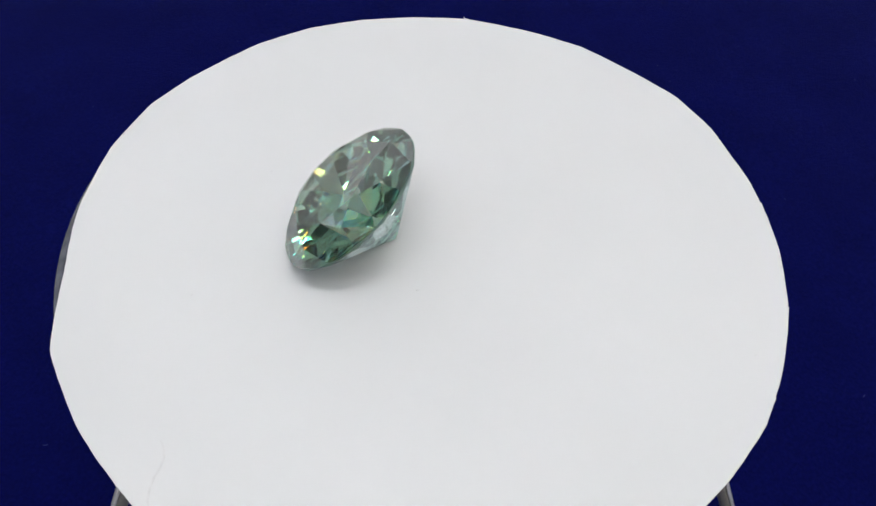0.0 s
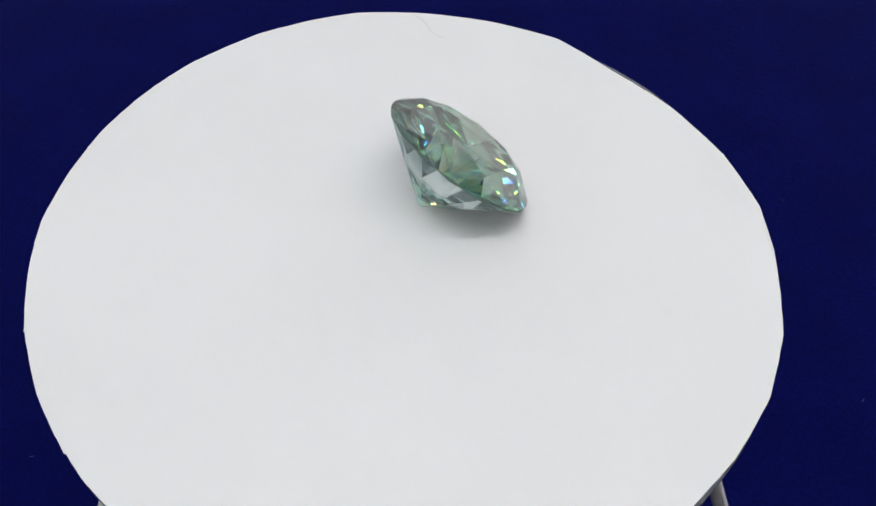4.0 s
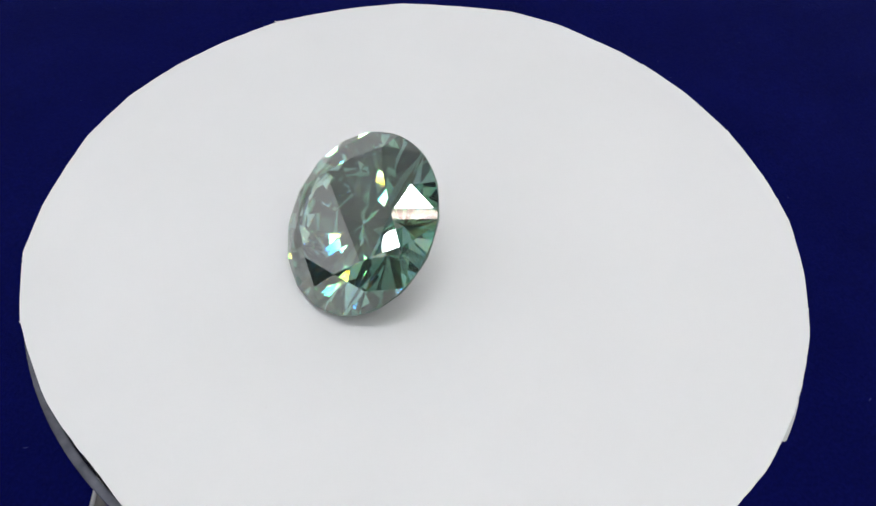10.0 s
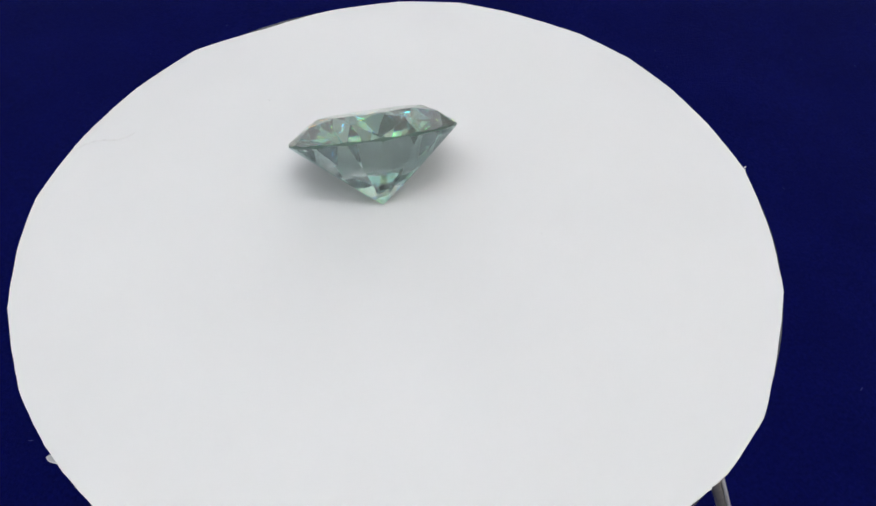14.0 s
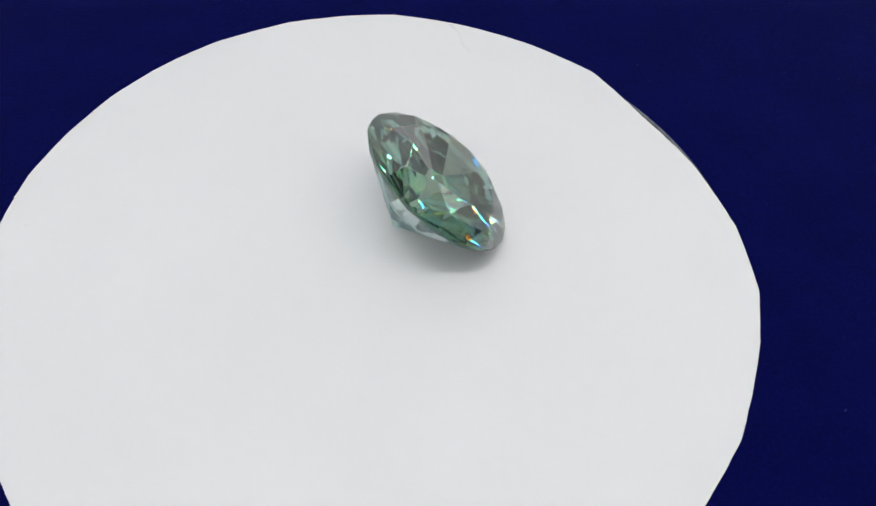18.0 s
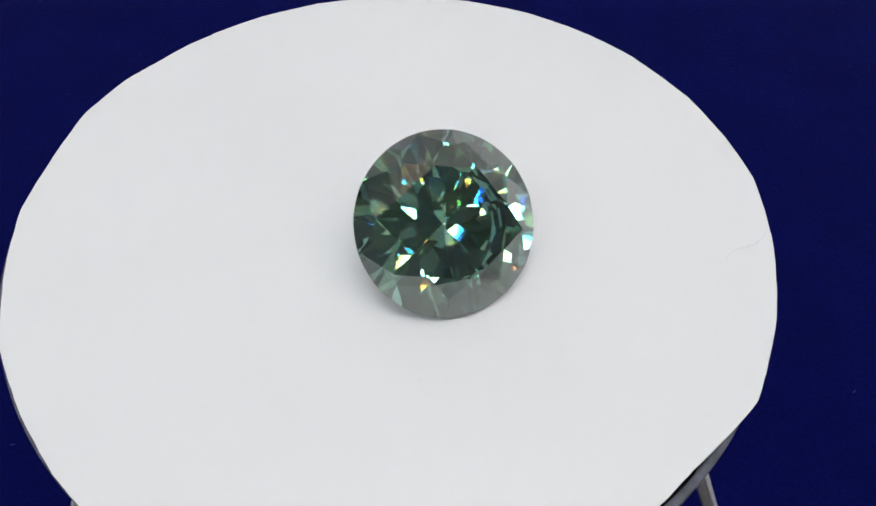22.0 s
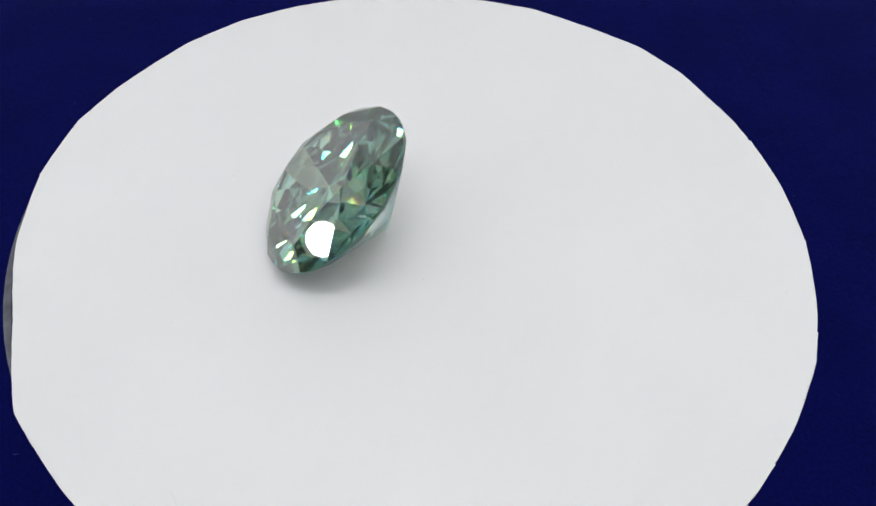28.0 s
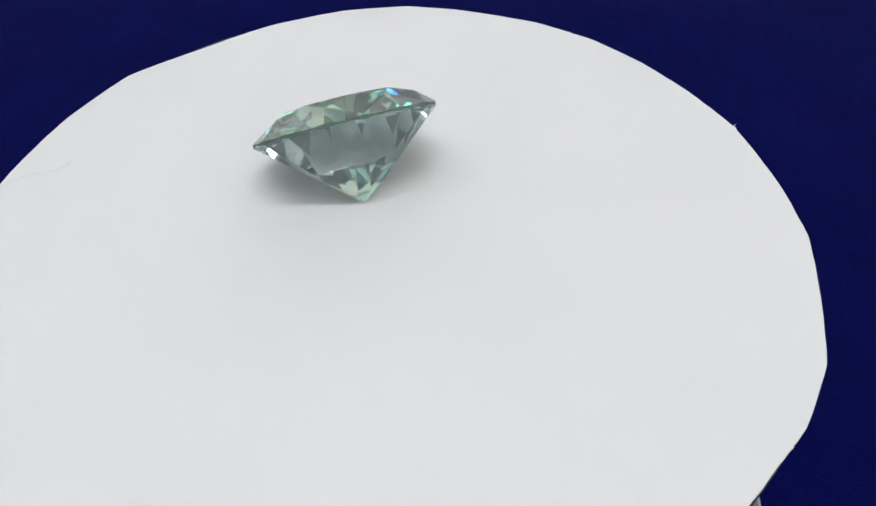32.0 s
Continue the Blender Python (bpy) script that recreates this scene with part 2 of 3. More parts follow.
def part(name, bm, mat, parent, label="", smooth=False):
    ob = new(name, mesh_from(bm, name, mat, smooth))
    ob.parent = parent
    if label:
        tagged(ob, label)
    return ob


def box(bm, x0, x1, y0, y1, z0, z1):
    v = [bm.verts.new(p) for p in ((x0, y0, z0), (x1, y0, z0), (x1, y1, z0), (x0, y1, z0),
                                   (x0, y0, z1), (x1, y0, z1), (x1, y1, z1), (x0, y1, z1))]
    for q in ((0, 3, 2, 1), (4, 5, 6, 7), (0, 1, 5, 4), (1, 2, 6, 5), (2, 3, 7, 6), (3, 0, 4, 7)):
        bm.faces.new([v[i] for i in q])
    return bm


def lathe(bm, profile, steps=128, closed=True):
    """A solid of revolution: profile is a closed loop of (radius, z)."""
    rings = [[bm.verts.new((r * math.cos(a), r * math.sin(a), z)) for r, z in profile]
             for a in (2 * math.pi * k / steps for k in range(steps))]
    n = len(profile)
    for k in range(steps):
        p, q = rings[k], rings[(k + 1) % steps]
        for j in range(n if closed else n - 1):
            bm.faces.new((p[j], q[j], q[(j + 1) % n], p[(j + 1) % n]))
    return bm


# ---------------------------------------------------------------- the setting: counter, room
def setting():
    def slab(name, label, mat, *b):
        ob = new(name, mesh_from(box(bmesh.new(), *b), name, mat))
        return tagged(ob, label, category=name.split("_")[0], kind="structure")

    x0, x1, y0, y1, h, t = BOX_X0, BOX_X1, BOX_Y0, BOX_Y1, BOX_H, 0.02
    slab("floor", "plain pale board under the velvet", BOARD, x0, x1, y0, y1, -0.03, -0.004)
    ym = BOX_YM
    slab("ceiling_north", "plain white ceiling panel of the box", CEIL, x0, x1, ym, y1, h, h + t)
    # the dark front half is added so the gem's face mirrors little light
    slab("ceiling_south", "plain dark grey ceiling near the open front", DARK_WALL, x0, x1, y0, ym, h, h + t)
    slab("wall_north", "plain white side of the box", WALL, x0, x1, y1, y1 + t, -0.03, h + t)
    slab("wall_south", "plain dark grey wall behind the camera", DARK_WALL, x0, x1, y0 - t, y0, 0.11, h + t)
    # unseen white strip, added so the lower crown facets mirror something bright
    slab("wall_south_low", "plain white lower wall behind the camera", WALL, x0, x1, y0 - t, y0, -0.03, 0.11)
    for side, a, b in (("east", x1, x1 + t), ("west", x0 - t, x0)):
        slab("wall_" + side, "plain white side of the box", WALL, a, b, ym, y1 + t, -0.03, h + t)
        slab("wall_" + side + "_front", "plain dark grey side near the open front", DARK_WALL, a, b, y0 - t, ym, -0.03, h + t)


def velvet_cloth():
    """Velvet laid on the counter, with a very slight sag and ripple."""
    bm = bmesh.new()
    nx, ny = 120, 100
    grid = []
    for j in range(ny + 1):
        row = []
        for i in range(nx + 1):
            x = VELVET_X0 + (VELVET_X1 - VELVET_X0) * i / nx
            y = VELVET_Y0 + (VELVET_Y1 - VELVET_Y0) * j / ny
            h = 0.0012 * noise.noise((x * 9, y * 9, 0.3)) + 0.0004 * noise.noise((x * 40, y * 40, 2.0))
            h *= min(1.0, max(0.0, (math.hypot(x, y) - 0.055) / 0.05))
            row.append(bm.verts.new((x, y, h - 0.0005)))
        grid.append(row)
    for j in range(ny):
        for i in range(nx):
            bm.faces.new((grid[j][i], grid[j][i + 1], grid[j + 1][i + 1], grid[j + 1][i]))
    ext = bmesh.ops.extrude_face_region(bm, geom=bm.faces[:])
    for v in ext["geom"]:
        if isinstance(v, bmesh.types.BMVert):
            v.co.z = -0.0039
    ob = new("velvet_cloth", mesh_from(bm, "velvet_cloth", VELVET, True))
    tagged(ob, "deep royal blue velvet cloth spread flat under the stand", "cloth")


def lint():
    """Tiny pale fibres caught in the velvet."""
    rnd = random.Random(5)
    bm = bmesh.new()
    spots = [(79.0, 9.5), (-62.5, 3.9)] + [(rnd.uniform(-170, 190), rnd.uniform(-60, 210)) for _ in range(230)]
    for k, (x, y) in enumerate(spots):
        if math.hypot(x, y) < 54:
            continue
        size = rnd.uniform(0.08, 0.20) if k > 1 else 0.26
        a = rnd.uniform(0, math.pi)
        bend = rnd.uniform(-0.8, 0.8)
        last = None
        for s in range(5):
            u = (s - 2) * size * 0.9
            px, py = x + u * math.cos(a) - bend * u * u * math.sin(a), y + u * math.sin(a) + bend * u * u * math.cos(a)
            w = size * (0.30 if 0 < s < 4 else 0.08)
            ring = [bm.verts.new(((px - w * math.sin(a)) / 1000, (py + w * math.cos(a)) / 1000, 0.0011)),
                    bm.verts.new((px / 1000, py / 1000, 0.0011 + w / 1000)),
                    bm.verts.new(((px + w * math.sin(a)) / 1000, (py - w * math.cos(a)) / 1000, 0.0011))]
            if last:
                for j in range(3):
                    bm.faces.new((last[j], ring[j], ring[(j + 1) % 3], last[(j + 1) % 3]))
            else:
                bm.faces.new(ring)
            last = ring
        bm.faces.new(last[::-1])
    ob = new("lint", mesh_from(bm, "lint", LINT))
    tagged(ob, "pale lint specks caught in the blue velvet", "lint", kind="stuff")


def fill_panel(side, x, y, w, d, strength, colour):
    """An unseen flat fill light, added at height y on one of the white walls."""
    lamp = new("wall_light")
    lamp.location, turn = {"north": ((x, BOX_Y1, y), 180), "west": ((BOX_X0, x, y), -90), "east": ((BOX_X1, x, y), 90)}[side]
    lamp.rotation_euler = (math.pi / 2, 0, math.radians(turn))
    tagged(lamp, "long white panel light on the white wall, softly lit", "light", "wall lights")
    bm = bmesh.new()
    t = 0.006
    for b in ((-w / 2 - t, w / 2 + t, d / 2, d / 2 + t), (-w / 2 - t, w / 2 + t, -d / 2 - t, -d / 2),
              (-w / 2 - t, -w / 2, -d / 2, d / 2), (w / 2, w / 2 + t, -d / 2, d / 2)):
        box(bm, *b, -0.006, 0.0)
    part("frame", bm, LAMP_FRAME, lamp)
    part("diffuser", box(bmesh.new(), -w / 2, w / 2, -d / 2, d / 2, -0.004, -0.001), glowing("lit_diffuser", colour, strength), lamp,
         "glowing white diffuser")


def spotlight(side, x, y, r, strength, colour):
    """A round lamp on the ceiling, or at height y on a wall; most are added for glints."""
    lamp = new("spotlight")
    if side == "ceiling":
        lamp.location = (x, y, BOX_H)
        tagged(lamp, "small round ceiling lamp, most of them added for the gem's glints", "spotlight", "ceiling spotlights")
    else:
        lamp.location, turn = {"south": ((x, BOX_Y0, y), 0), "west": ((BOX_X0, x, y), -90), "east": ((BOX_X1, x, y), 90)}[side]
        lamp.rotation_euler = (math.pi / 2, 0, math.radians(turn))
        tagged(lamp, "small round spotlight on the dark wall, switched on", "spotlight", "wall spotlights")
    part("ring", lathe(bmesh.new(), [(r, -0.004), (r + 0.003, -0.004), (r + 0.003, 0.0), (r, 0.0)], 32), SILVER, lamp)
    bm = bmesh.new()
    bmesh.ops.create_circle(bm, cap_ends=True, segments=32, radius=r * 0.98)
    bmesh.ops.translate(bm, verts=bm.verts, vec=(0, 0, -0.002))
    part("lens", bm, glowing("lit_lens", colour, strength), lamp, "glowing lens")


def light_bar(x, y, length, radius, strength, colour):
    """A thick white tube under the dark ceiling, held by clips, with a low baffle along it."""
    bar = new("light_bar")
    bar.location = (x, y, BOX_H)
    tagged(bar, "thick white tube lamp under a dark ceiling, switched on", "light bar", "tube lamps")
    h = length / 2
    arc = [math.pi / 2 * k / 8 for k in range(9)]
    prof = [(max(0.0002, radius * math.sin(a)), -h + 0.006 * (1 - math.cos(a))) for a in arc]
    bm = lathe(bmesh.new(), prof + [(r, -z) for r, z in reversed(prof)], 32)
    bmesh.ops.rotate(bm, verts=bm.verts, cent=(0, 0, 0), matrix=Matrix.Rotation(math.pi / 2, 3, "Y"))
    bmesh.ops.translate(bm, verts=bm.verts, vec=(0, 0, -0.008 - radius))
    part("tube", bm, glowing("lit_tube", colour, strength), bar, "thick glowing white tube", True)
    part("baffle", box(bmesh.new(), -h, h, -radius - 0.007, -radius - 0.003, -0.036, -0.0005), BAR_DARK, bar, "upright brown baffle behind the tube")
    for side in (-1, 1):
        part("clip", box(bmesh.new(), side * 0.7 * h - 0.002, side * 0.7 * h + 0.002, -0.004, 0.004, -0.010, -0.0005), SILVER, bar, "small metal clip")


def ceiling_board(x0, x1, y0, y1):
    bm = box(bmesh.new(), x0, x1, y0, y1, BOX_H - 0.012, BOX_H - 0.0005)
    bmesh.ops.bevel(bm, geom=bm.edges[:], offset=0.0015, segments=1, affect="EDGES")
    tagged(new("ceiling_board", mesh_from(bm, "ceiling_board", BAR_BROWN)), "brown board under the dark ceiling beside a tube lamp", "board", "ceiling boards")


# ---------------------------------------------------------------- the turning display stand
U = 0.0017  # one unit of the plan in metres: a gem ten units across
TOP = 36 * U  # height of the card's face over the velvet


def display_stand():
    stand = new("display_stand")
    tagged(stand, "round turning display stand with silver legs on blue velvet", "display stand")
    z1 = TOP - 2.55 * U
    part("collar", lathe(bmesh.new(), [(15.5 * U, z1 - 1.6 * U), (19.0 * U, z1 - 1.6 * U), (19.6 * U, z1 - 0.8 * U), (19.6 * U, z1 - 0.2 * U), (15.5 * U, z1 - 0.2 * U)], 128),
         HUB, stand, "dark collar under the plate", True)
    part("hub", lathe(bmesh.new(), [(0.001, z1 - 0.2 * U), (15.6 * U, z1 - 0.25 * U), (15.6 * U, z1 - 1.4 * U), (9 * U, z1 - 3 * U), (8.6 * U, 5 * U), (12 * U, 0.4 * U),
                                    (0.001, 0.4 * U)], 96), HUB, stand, "dark motor hub")
    # splayed silver legs with rounded edges, standing on small pads
    def strut(side, y0, y1, depth, out):
        """A splayed flat bar with rounded corners, from under the plate to the velvet."""
        bm = bmesh.new()
        rings = []
        for s in (0.0, 0.25, 0.5, 0.75, 1.0):
            x, z = 15.65 + out + 13.5 * s, TOP / U - 3.2 - (TOP / U - 3.6) * s
            ring = []
            for k in range(24):
                a = 2 * math.pi * k / 24
                c, s2 = math.cos(a), math.sin(a)
                dx, dy = depth * (math.copysign(abs(c) ** 0.6, c) - 1), (y1 - y0) / 2 * math.copysign(abs(s2) ** 0.6, s2)
                ring.append(bm.verts.new((side * (x + dx) * U, ((y0 + y1) / 2 + dy) * U, z * U)))
            rings.append(ring)
        for p, q in zip(rings, rings[1:]):
            for k in range(24):
                bm.faces.new((p[k], p[(k + 1) % 24], q[(k + 1) % 24], q[k]))
        bm.faces.new(rings[0])
        bm.faces.new(rings[-1][::-1])
        return bm

    for side in (-1, 1):
        leg = part("leg", strut(side, -11.0, -9.0, 0.42, 0.0), LEG, stand, "splayed satin metal leg", True)
        # the metal's bright edge highlight, built as a white strip
        part("edge_glint", strut(side, -10.9, -9.1, 0.20, 0.32), EDGE_HIGHLIGHT, leg, "narrow white strip put in as the leg's edge highlight", True)
        pad = lathe(bmesh.new(), [(0.0003, 0.0), (1.6 * U, 0.0), (1.8 * U, 0.3 * U), (1.5 * U, 0.7 * U), (0.0003, 0.7 * U)], 32)
        bmesh.ops.translate(pad, verts=pad.verts, vec=(side * 29.1 * U, -10 * U, 0.0))
        part("foot_pad", pad, HUB, stand, "dark rubber foot pad")
    plate = new("plate")
    plate.parent = stand
    plate.location = (0, 0, TOP)
    h0, h1 = -0.20 * U, -2.05 * U
    ro, ri = 21.56 * U, 21.12 * U
    part("rim", lathe(bmesh.new(), [(ri, h0 - 0.12 * U), (ri + 0.06 * U, h0), (ro - 0.08 * U, h0), (ro, h0 - 0.10 * U), (ro, h1 + 0.2 * U),
                                    (ro - 0.3 * U, h1), (ri, h1)], 160), RIM, plate, "smoky translucent rim", True)
    part("tray", lathe(bmesh.new(), [(0.0005, h1 - 0.4 * U), (17.2 * U, h1 - 0.4 * U), (ri - 0.02 * U, h1), (ri - 0.02 * U, h1 + 0.4 * U), (0.0005, h1 + 0.4 * U)], 128),
         SOLAR, plate, "dark underside tray")
    # four dark solar cells in the recess
    for q in range(4):
        bm = bmesh.new()
        pts = [(0.6 * U, 0.6 * U)] + [((ri - 0.2 * U) * math.cos(a), (ri - 0.2 * U) * math.sin(a))
                                      for a in (math.radians(2 + 86 * k / 16) for k in range(17))]
        lo = [bm.verts.new((x, y, h1 + 0.42 * U)) for x, y in pts]
        hi = [bm.verts.new((x, y, h0 - 0.45 * U)) for x, y in pts]
        bm.faces.new(lo[::-1])
        bm.faces.new(hi)
        for k in range(len(pts)):
            j = (k + 1) % len(pts)
            bm.faces.new((lo[k], lo[j], hi[j], hi[k]))
        cell = part("solar_cell", bm, SOLAR, plate, "dark solar cell")
        cell.rotation_euler = (0, 0, q * math.pi / 2)
    for ob in plate.children:
        ob.location = (0.05 * U, 0.08 * U, 0)
    return stand, plate


# ---------------------------------------------------------------- the hand-cut white card
# corners of the scissor cuts: degrees, radius in units
CUTS = [(0, 21.32), (5, 21.15), (14, 20.97), (28, 21.73), (31, 21.68), (36, 21.60), (42, 21.66), (50, 21.67), (56, 21.80), (62, 21.90), (70, 22.17), (79, 22.11),
        (90, 22.14), (104, 22.07), (113, 21.98), (118, 21.93), (127, 21.88), (138, 21.76), (148, 21.79), (157, 21.63), (168, 21.58),
        (180, 21.53), (188, 21.51), (196, 21.57), (203, 21.57), (209, 21.84), (219, 21.95), (231, 21.61), (241, 21.78), (252, 21.66), (266, 21.88),
        (277, 21.76), (287, 21.87), (298, 22.03), (309, 22.02), (320, 21.87), (325, 21.94), (334, 22.04), (346, 21.77)]
CARD_AT = (-0.033, 0.454)  # the card lies a little off the axis


def cut_radius(deg):
    deg %= 360
    for (a, r), (b, s) in zip(CUTS, CUTS[1:] + [(360 + CUTS[0][0], CUTS[0][1])]):
        if a <= deg <= b:
            # along the straight cut between two corners
            A, B, D = math.radians(a), math.radians(b), math.radians(deg)
            ax, ay, bx, by = r * math.cos(A), r * math.sin(A), s * math.cos(B), s * math.sin(B)
            dx, dy = math.cos(D), math.sin(D)
            ex, ey = bx - ax, by - ay
            chord = (ax * ey - ay * ex) / (dx * ey - dy * ex)
            return 0.55 * chord + 0.45 * (r + (s - r) * (deg - a) / (b - a))
    return 21.8


def paper_card():
    card = new("paper_card")
    tagged(card, "hand-cut round white paper card lying on the turning stand", "paper")
    rnd = random.Random(3)
    bm = bmesh.new()
    t = 0.19 * U
    rim = []
    degs = sorted({float(a) for a, _ in CUTS} | {k * 1.5 for k in range(240)})
    for d in degs:
        r = cut_radius(d) + rnd.uniform(-0.016, 0.016)
        rim.append((d, r))
    # little steps where one snip ended and the next began
    for d, step in ((346.2, 0.05), (335.2, 0.02), (190.4, 0.05), (131.2, 0.04), (152.6, 0.04), (58.3, 0.03), (206.0, 0.03), (169.0, 0.05)):
        r = cut_radius(d)
        rim += [(d, r + step), (d + 0.12, r - 0.03)]
    rim.sort()
    loops = []
    for frac, z in ((1.0, -t), (1.0, -0.03 * U), (0.9985, 0.0), (0.6, 0.0), (0.25, 0.0)):
        ring = []
        for d, r in rim:
            a = math.radians(d)
            x, y = (CARD_AT[0] + frac * r * math.cos(a)) * U, (CARD_AT[1] + frac * r * math.sin(a)) * U
            lift = 0.04 * U * max(0.0, math.sin(math.radians(d * 2 + 30))) * max(0.0, (frac - 0.9) * 10)
            ring.append(bm.verts.new((x, y, z + lift)))
        loops.append(ring)
    n = len(rim)
    for lo, hi in zip(loops, loops[1:]):
        for k in range(n):
            bm.faces.new((lo[k], lo[(k + 1) % n], hi[(k + 1) % n], hi[k]))
    bm.faces.new(loops[-1])
    bm.faces.new(loops[0][::-1])
    part("sheet", bm, CARD, card)
    # a sliver of card that the scissors left hanging below the edge
    bm = bmesh.new()
    rings = []
    for d, off, z, w in ((116.6, -0.12, -0.04, 0.06), (115.6, 0.0, -0.30, 0.12), (114.4, 0.13, -0.80, 0.15),
                         (113.2, 0.25, -1.30, 0.15), (112.2, 0.33, -1.68, 0.13), (112.0, 0.34, -1.74, 0.06)):
        a, r = math.radians(d), cut_radius(118) + off
        cx, cy = math.cos(a), math.sin(a)
        ring = []
        for u, s in ((-1, -1), (1, -1), (1, 1), (-1, 1)):
            rr, zz = r + w * u + 0.01 * s, z + 0.12 * w * u - 0.05 * s
            ring.append(bm.verts.new(((CARD_AT[0] + rr * cx) * U, (CARD_AT[1] + rr * cy) * U, zz * U)))
        rings.append(ring)
    for p, q in zip(rings, rings[1:]):
        for k in range(4):
            bm.faces.new((p[k], p[(k + 1) % 4], q[(k + 1) % 4], q[k]))
    bm.faces.new(rings[0])
    bm.faces.new(rings[-1][::-1])
    part("hanging_sliver", bm, CARD, card, "thin loose sliver hanging at the cut edge")
    # a torn fibre tuft on the rim, a faint curved crease and a few specks on the face
    def ribbon(name, pts, w, z, mat, label):
        bm = bmesh.new()
        top, low = [], []
        for k, (x, y) in enumerate(pts):
            (ax, ay), (bx, by) = pts[max(k - 1, 0)], pts[min(k + 1, len(pts) - 1)]
            d = math.hypot(bx - ax, by - ay)
            hw = w * (0.25 if k in (0, len(pts) - 1) else 1.0)
            nx, ny = -(by - ay) / d * hw, (bx - ax) / d * hw
            top.append([bm.verts.new(((x + s * nx) * U, (y + s * ny) * U, (z + 0.03) * U)) for s in (-1, 1)])
            low.append([bm.verts.new(((x + s * nx) * U, (y + s * ny) * U, (z - 0.05) * U)) for s in (-1, 1)])
        for k in range(len(pts) - 1):
            bm.faces.new((top[k][0], top[k + 1][0], top[k + 1][1], top[k][1]))
            bm.faces.new((low[k][0], low[k][1], low[k + 1][1], low[k + 1][0]))
            bm.faces.new((top[k][0], low[k][0], low[k + 1][0], top[k + 1][0]))
            bm.faces.new((top[k][1], top[k + 1][1], low[k + 1][1], low[k][1]))
        bm.faces.new((top[0][0], top[0][1], low[0][1], low[0][0]))
        bm.faces.new((top[-1][1], top[-1][0], low[-1][0], low[-1][1]))
        part(name, bm, mat, card, label)

    for d, l0, l1 in ((265.2, 0.0, 0.10), (265.8, 0.0, 0.24)):
        a, r = math.radians(d), cut_radius(d) + l0
        b = math.radians(d + 0.5)
        c = (CARD_AT[0] + r * math.cos(a), CARD_AT[1] + r * math.sin(a))
        e = (CARD_AT[0] + (r + l1) * math.cos(b), CARD_AT[1] + (r + l1) * math.sin(b))
        ribbon("fibre", [c, ((c[0] + e[0]) / 2 + 0.05, (c[1] + e[1]) / 2), e], 0.03, -0.05, CARD, "torn white paper fibre")
    crease = [(11.1, 19.2), (11.25, 18.8), (11.5, 18.3), (11.6, 17.7), (11.55, 17.1), (11.4, 16.6), (11.38, 16.1), (11.5, 15.7), (11.65, 15.4), (11.85, 15.2)]
    ribbon("crease", crease, 0.05, 0.02, SMUDGE, "faint curved crease mark")
    for x, y in ((12.6, 6.5), (-3.07, -6.98), (-0.05, 5.1), (10.1, -3.5), (-18.7, 7.9)):
        ribbon("speck", [(x - 0.06, y - 0.02), (x, y + 0.02), (x + 0.07, y + 0.04)], 0.035, 0.0, SMUDGE, "tiny grey speck on the card")
    return card


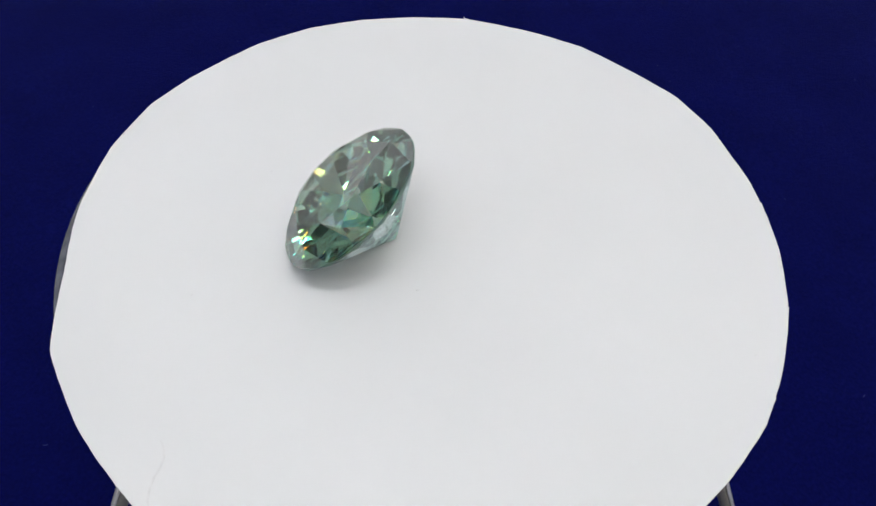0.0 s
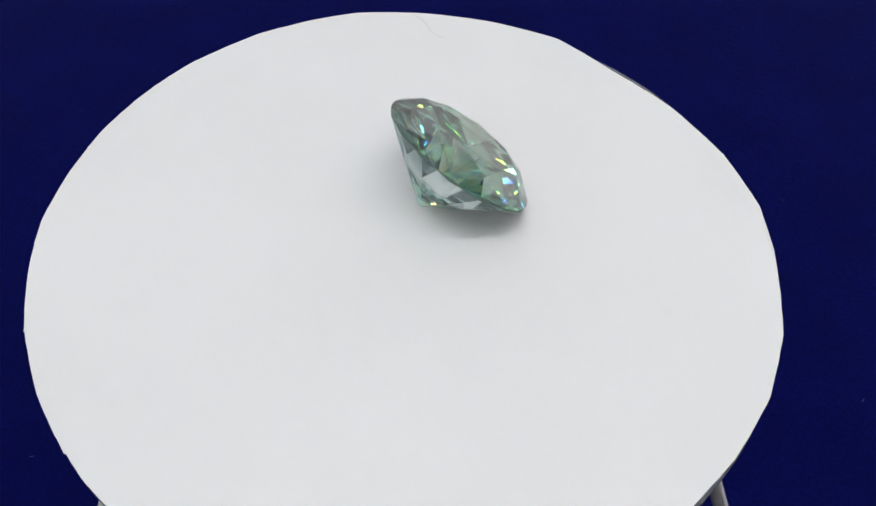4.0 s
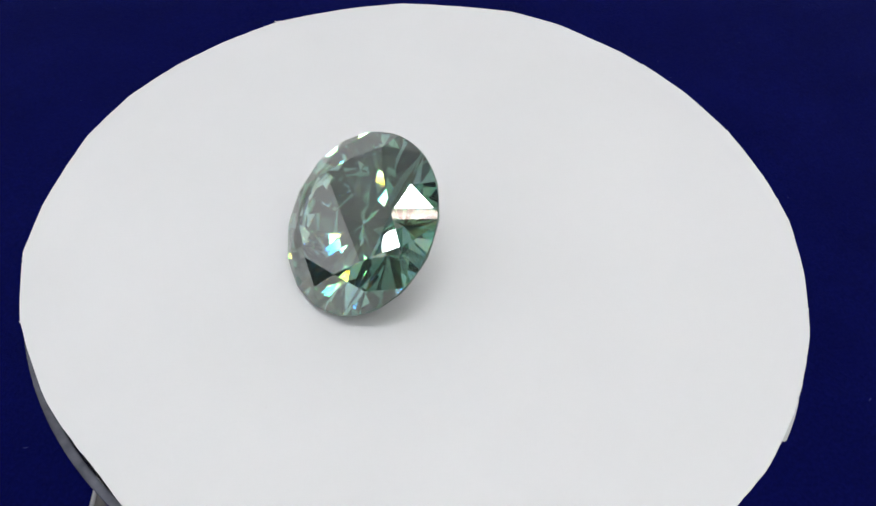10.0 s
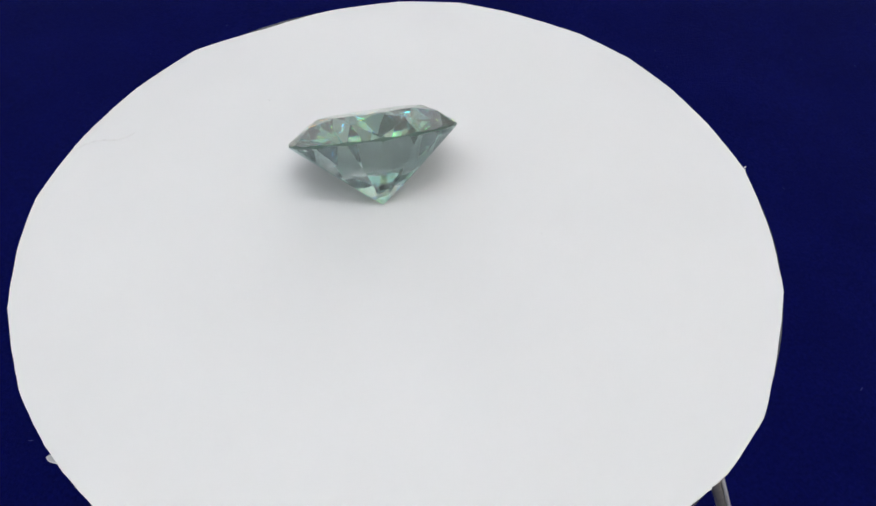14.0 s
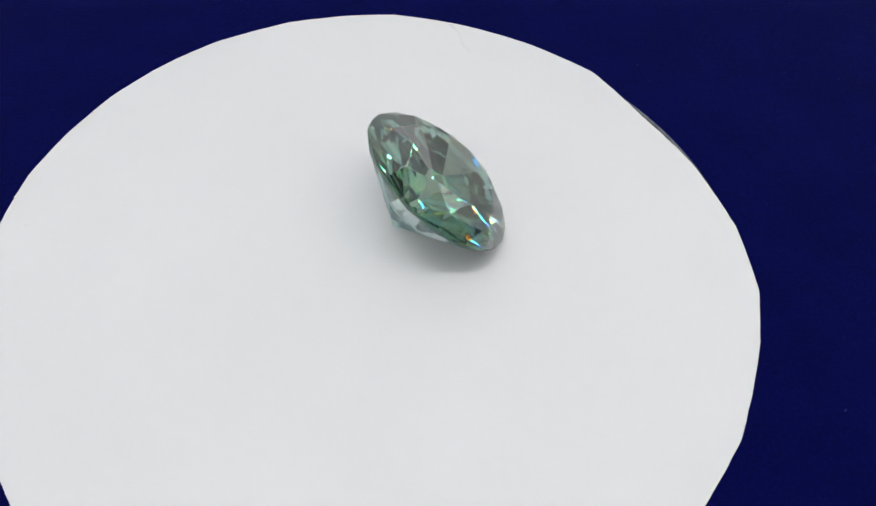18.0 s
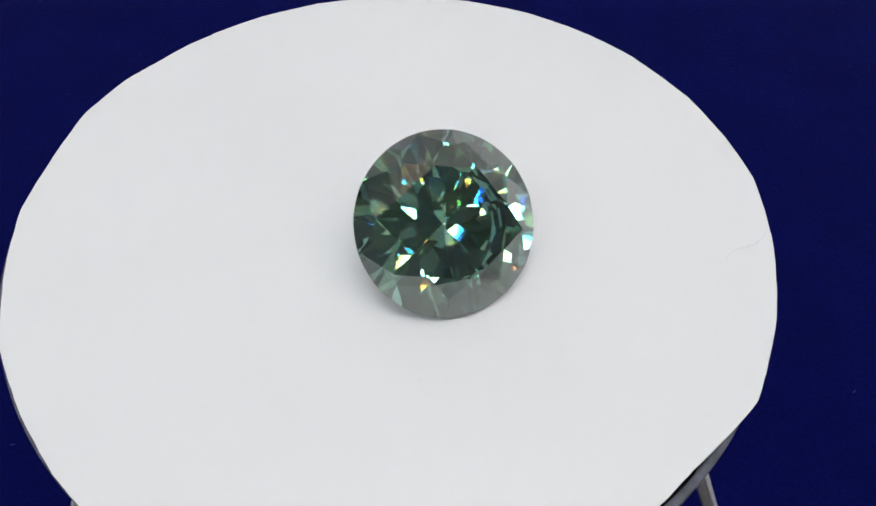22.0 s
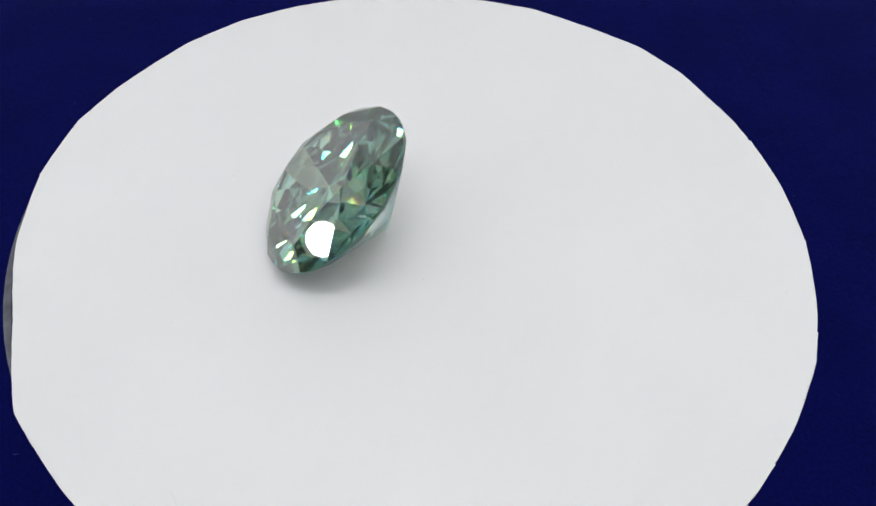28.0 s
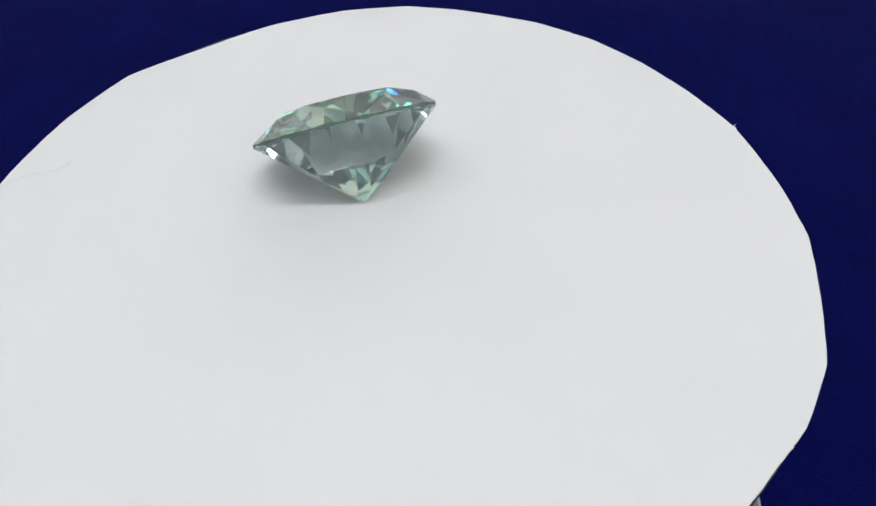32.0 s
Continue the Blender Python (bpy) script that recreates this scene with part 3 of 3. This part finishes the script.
# ---------------------------------------------------------------- the gem
def gemstone():
    """A round brilliant: a disc cut by the planes of its facets."""
    bm = bmesh.new()
    g, tab, crown, pav = 0.024, 0.62, math.radians(32.1), math.radians(40.2)
    bmesh.ops.create_cone(bm, cap_ends=True, segments=120, radius1=1, radius2=1, depth=2.4)

    def polar(az, r, z):
        return Vector((r * math.cos(math.radians(az)), r * math.sin(math.radians(az)), z))

    def cut(p, q, s):
        n = (q - p).cross(s - p).normalized()
        if n.dot(p) < 0:
            n.negate()
        geom = bm.verts[:] + bm.edges[:] + bm.faces[:]
        got = bmesh.ops.bisect_plane(bm, geom=geom, dist=1e-6, plane_co=p, plane_no=n, clear_outer=True)
        edges = [e for e in got["geom_cut"] if isinstance(e, bmesh.types.BMEdge)]
        if edges:
            bmesh.ops.edgenet_fill(bm, edges=edges)

    hc = g + (1 - tab) * math.tan(crown)
    hp = -(g + math.tan(pav))
    rho, low = 0.81, 0.18
    zj = hc - (rho * math.cos(math.radians(22.5)) - tab) * math.tan(crown)
    zl = -(g + (1 - low * math.cos(math.radians(22.5))) * math.tan(pav))
    cut(polar(0, 0.5, hc), polar(120, 0.5, hc), polar(240, 0.5, hc))
    rnd = random.Random(11)

    def off(size=0.005):
        """The cutter's small errors."""
        return rnd.uniform(-size, size)

    for k in range(8):
        a = 45 * k
        cut(polar(a, tab, hc), polar(a - 22.5, rho, zj + off()), polar(a + 22.5, rho, zj + off()))
        cut(polar(a, tab, hc), polar(a + 45, tab, hc), polar(a + 22.5, rho, zj + off(0.003)))
        for s in (-22.5, 22.5):
            cut(polar(a, 1, g), polar(a + s, 1, g), polar(a + s, rho, zj + off()))
            cut(polar(a, 1, -g), polar(a + s, 1, -g), polar(a + s, low, zl + off(0.010)))
        lift = off(0.013) if k else 0.0
        cut(polar(a, 1, -g), polar(a - 22.5, low, zl + lift), polar(a + 22.5, low, zl + lift))
    cut(polar(0, 0.5, hp + 0.012), polar(240, 0.5, hp + 0.012), polar(120, 0.5, hp + 0.012))
    bmesh.ops.remove_doubles(bm, verts=bm.verts[:], dist=1e-5)
    # laid on one of its lower facets
    lean, head = math.pi / 2 - pav, math.radians(GEM_HEADING)
    n = Vector((math.cos(lean) * math.cos(head), math.cos(lean) * math.sin(head), math.sin(lean)))
    d = Vector((math.sin(lean) * math.cos(head), math.sin(lean) * math.sin(head), -math.cos(lean)))
    m = Matrix((d, n.cross(d), n)).transposed().to_4x4()
    r = 4.94 * U
    place = Matrix.Translation((GEM_AT[0] * U, GEM_AT[1] * U, 0.00003)) @ m @ Matrix.Scale(r, 4) @ Matrix.Translation((0, 0, -hp))
    bmesh.ops.transform(bm, matrix=place, verts=bm.verts[:])
    bmesh.ops.recalc_face_normals(bm, faces=bm.faces[:])
    gem = new("gemstone")
    tagged(gem, "green round brilliant-cut gemstone leaning on white paper card", "gemstone")
    axis = place.to_3x3() @ Vector((0, 0, 1))
    axis.normalize()
    bm.verts.index_update()
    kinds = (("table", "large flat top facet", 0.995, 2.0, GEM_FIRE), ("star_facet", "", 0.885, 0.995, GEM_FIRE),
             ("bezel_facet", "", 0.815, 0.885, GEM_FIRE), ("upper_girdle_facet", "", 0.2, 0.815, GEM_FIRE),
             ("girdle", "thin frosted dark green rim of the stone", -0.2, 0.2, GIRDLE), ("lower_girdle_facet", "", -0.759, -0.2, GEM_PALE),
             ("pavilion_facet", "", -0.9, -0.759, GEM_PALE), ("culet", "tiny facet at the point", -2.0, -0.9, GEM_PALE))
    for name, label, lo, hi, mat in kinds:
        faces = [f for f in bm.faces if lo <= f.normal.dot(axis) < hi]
        for some in [faces] if name == "girdle" else [[f] for f in faces]:
            verts = list({v for f in some for v in f.verts})
            verts.sort(key=lambda v: v.index)
            spot = {v: k for k, v in enumerate(verts)}
            me = bpy.data.meshes.new(name)
            me.from_pydata([v.co[:] for v in verts], [], [[spot[v] for v in f.verts] for f in some])
            me.materials.append(mat)
            ob = new(name, me)
            ob.parent = gem
            if label:
                tagged(ob, label)
    bm.free()
    return gem


def motions():
    turns = [(0.5 * k, a) for k, a in enumerate(TURNS)]
    walk(PLATE, [(t, pose(0, 0, TOP, 0, 0, a)) for t, a in turns])
    walk(CARD_THING, [(t, pose(0, 0, TOP, 0, 0, a)) for t, a in turns])
    walk(GEM_THING, [(t, pose(0, 0, TOP, 0, 0, a)) for t, a in turns])


setting()
for args in FILL_PANELS:
    fill_panel(*args)
for args in GLINT_LAMPS:
    spotlight("ceiling", *args)
for args in WALL_GLINT_LAMPS:
    spotlight(*args)
for args in TUBES:
    light_bar(*args)
for args in BOARDS:
    ceiling_board(*args)
velvet_cloth()
STAND, PLATE = display_stand()
CARD_THING = paper_card()
GEM_THING = gemstone()
lint()
motions()
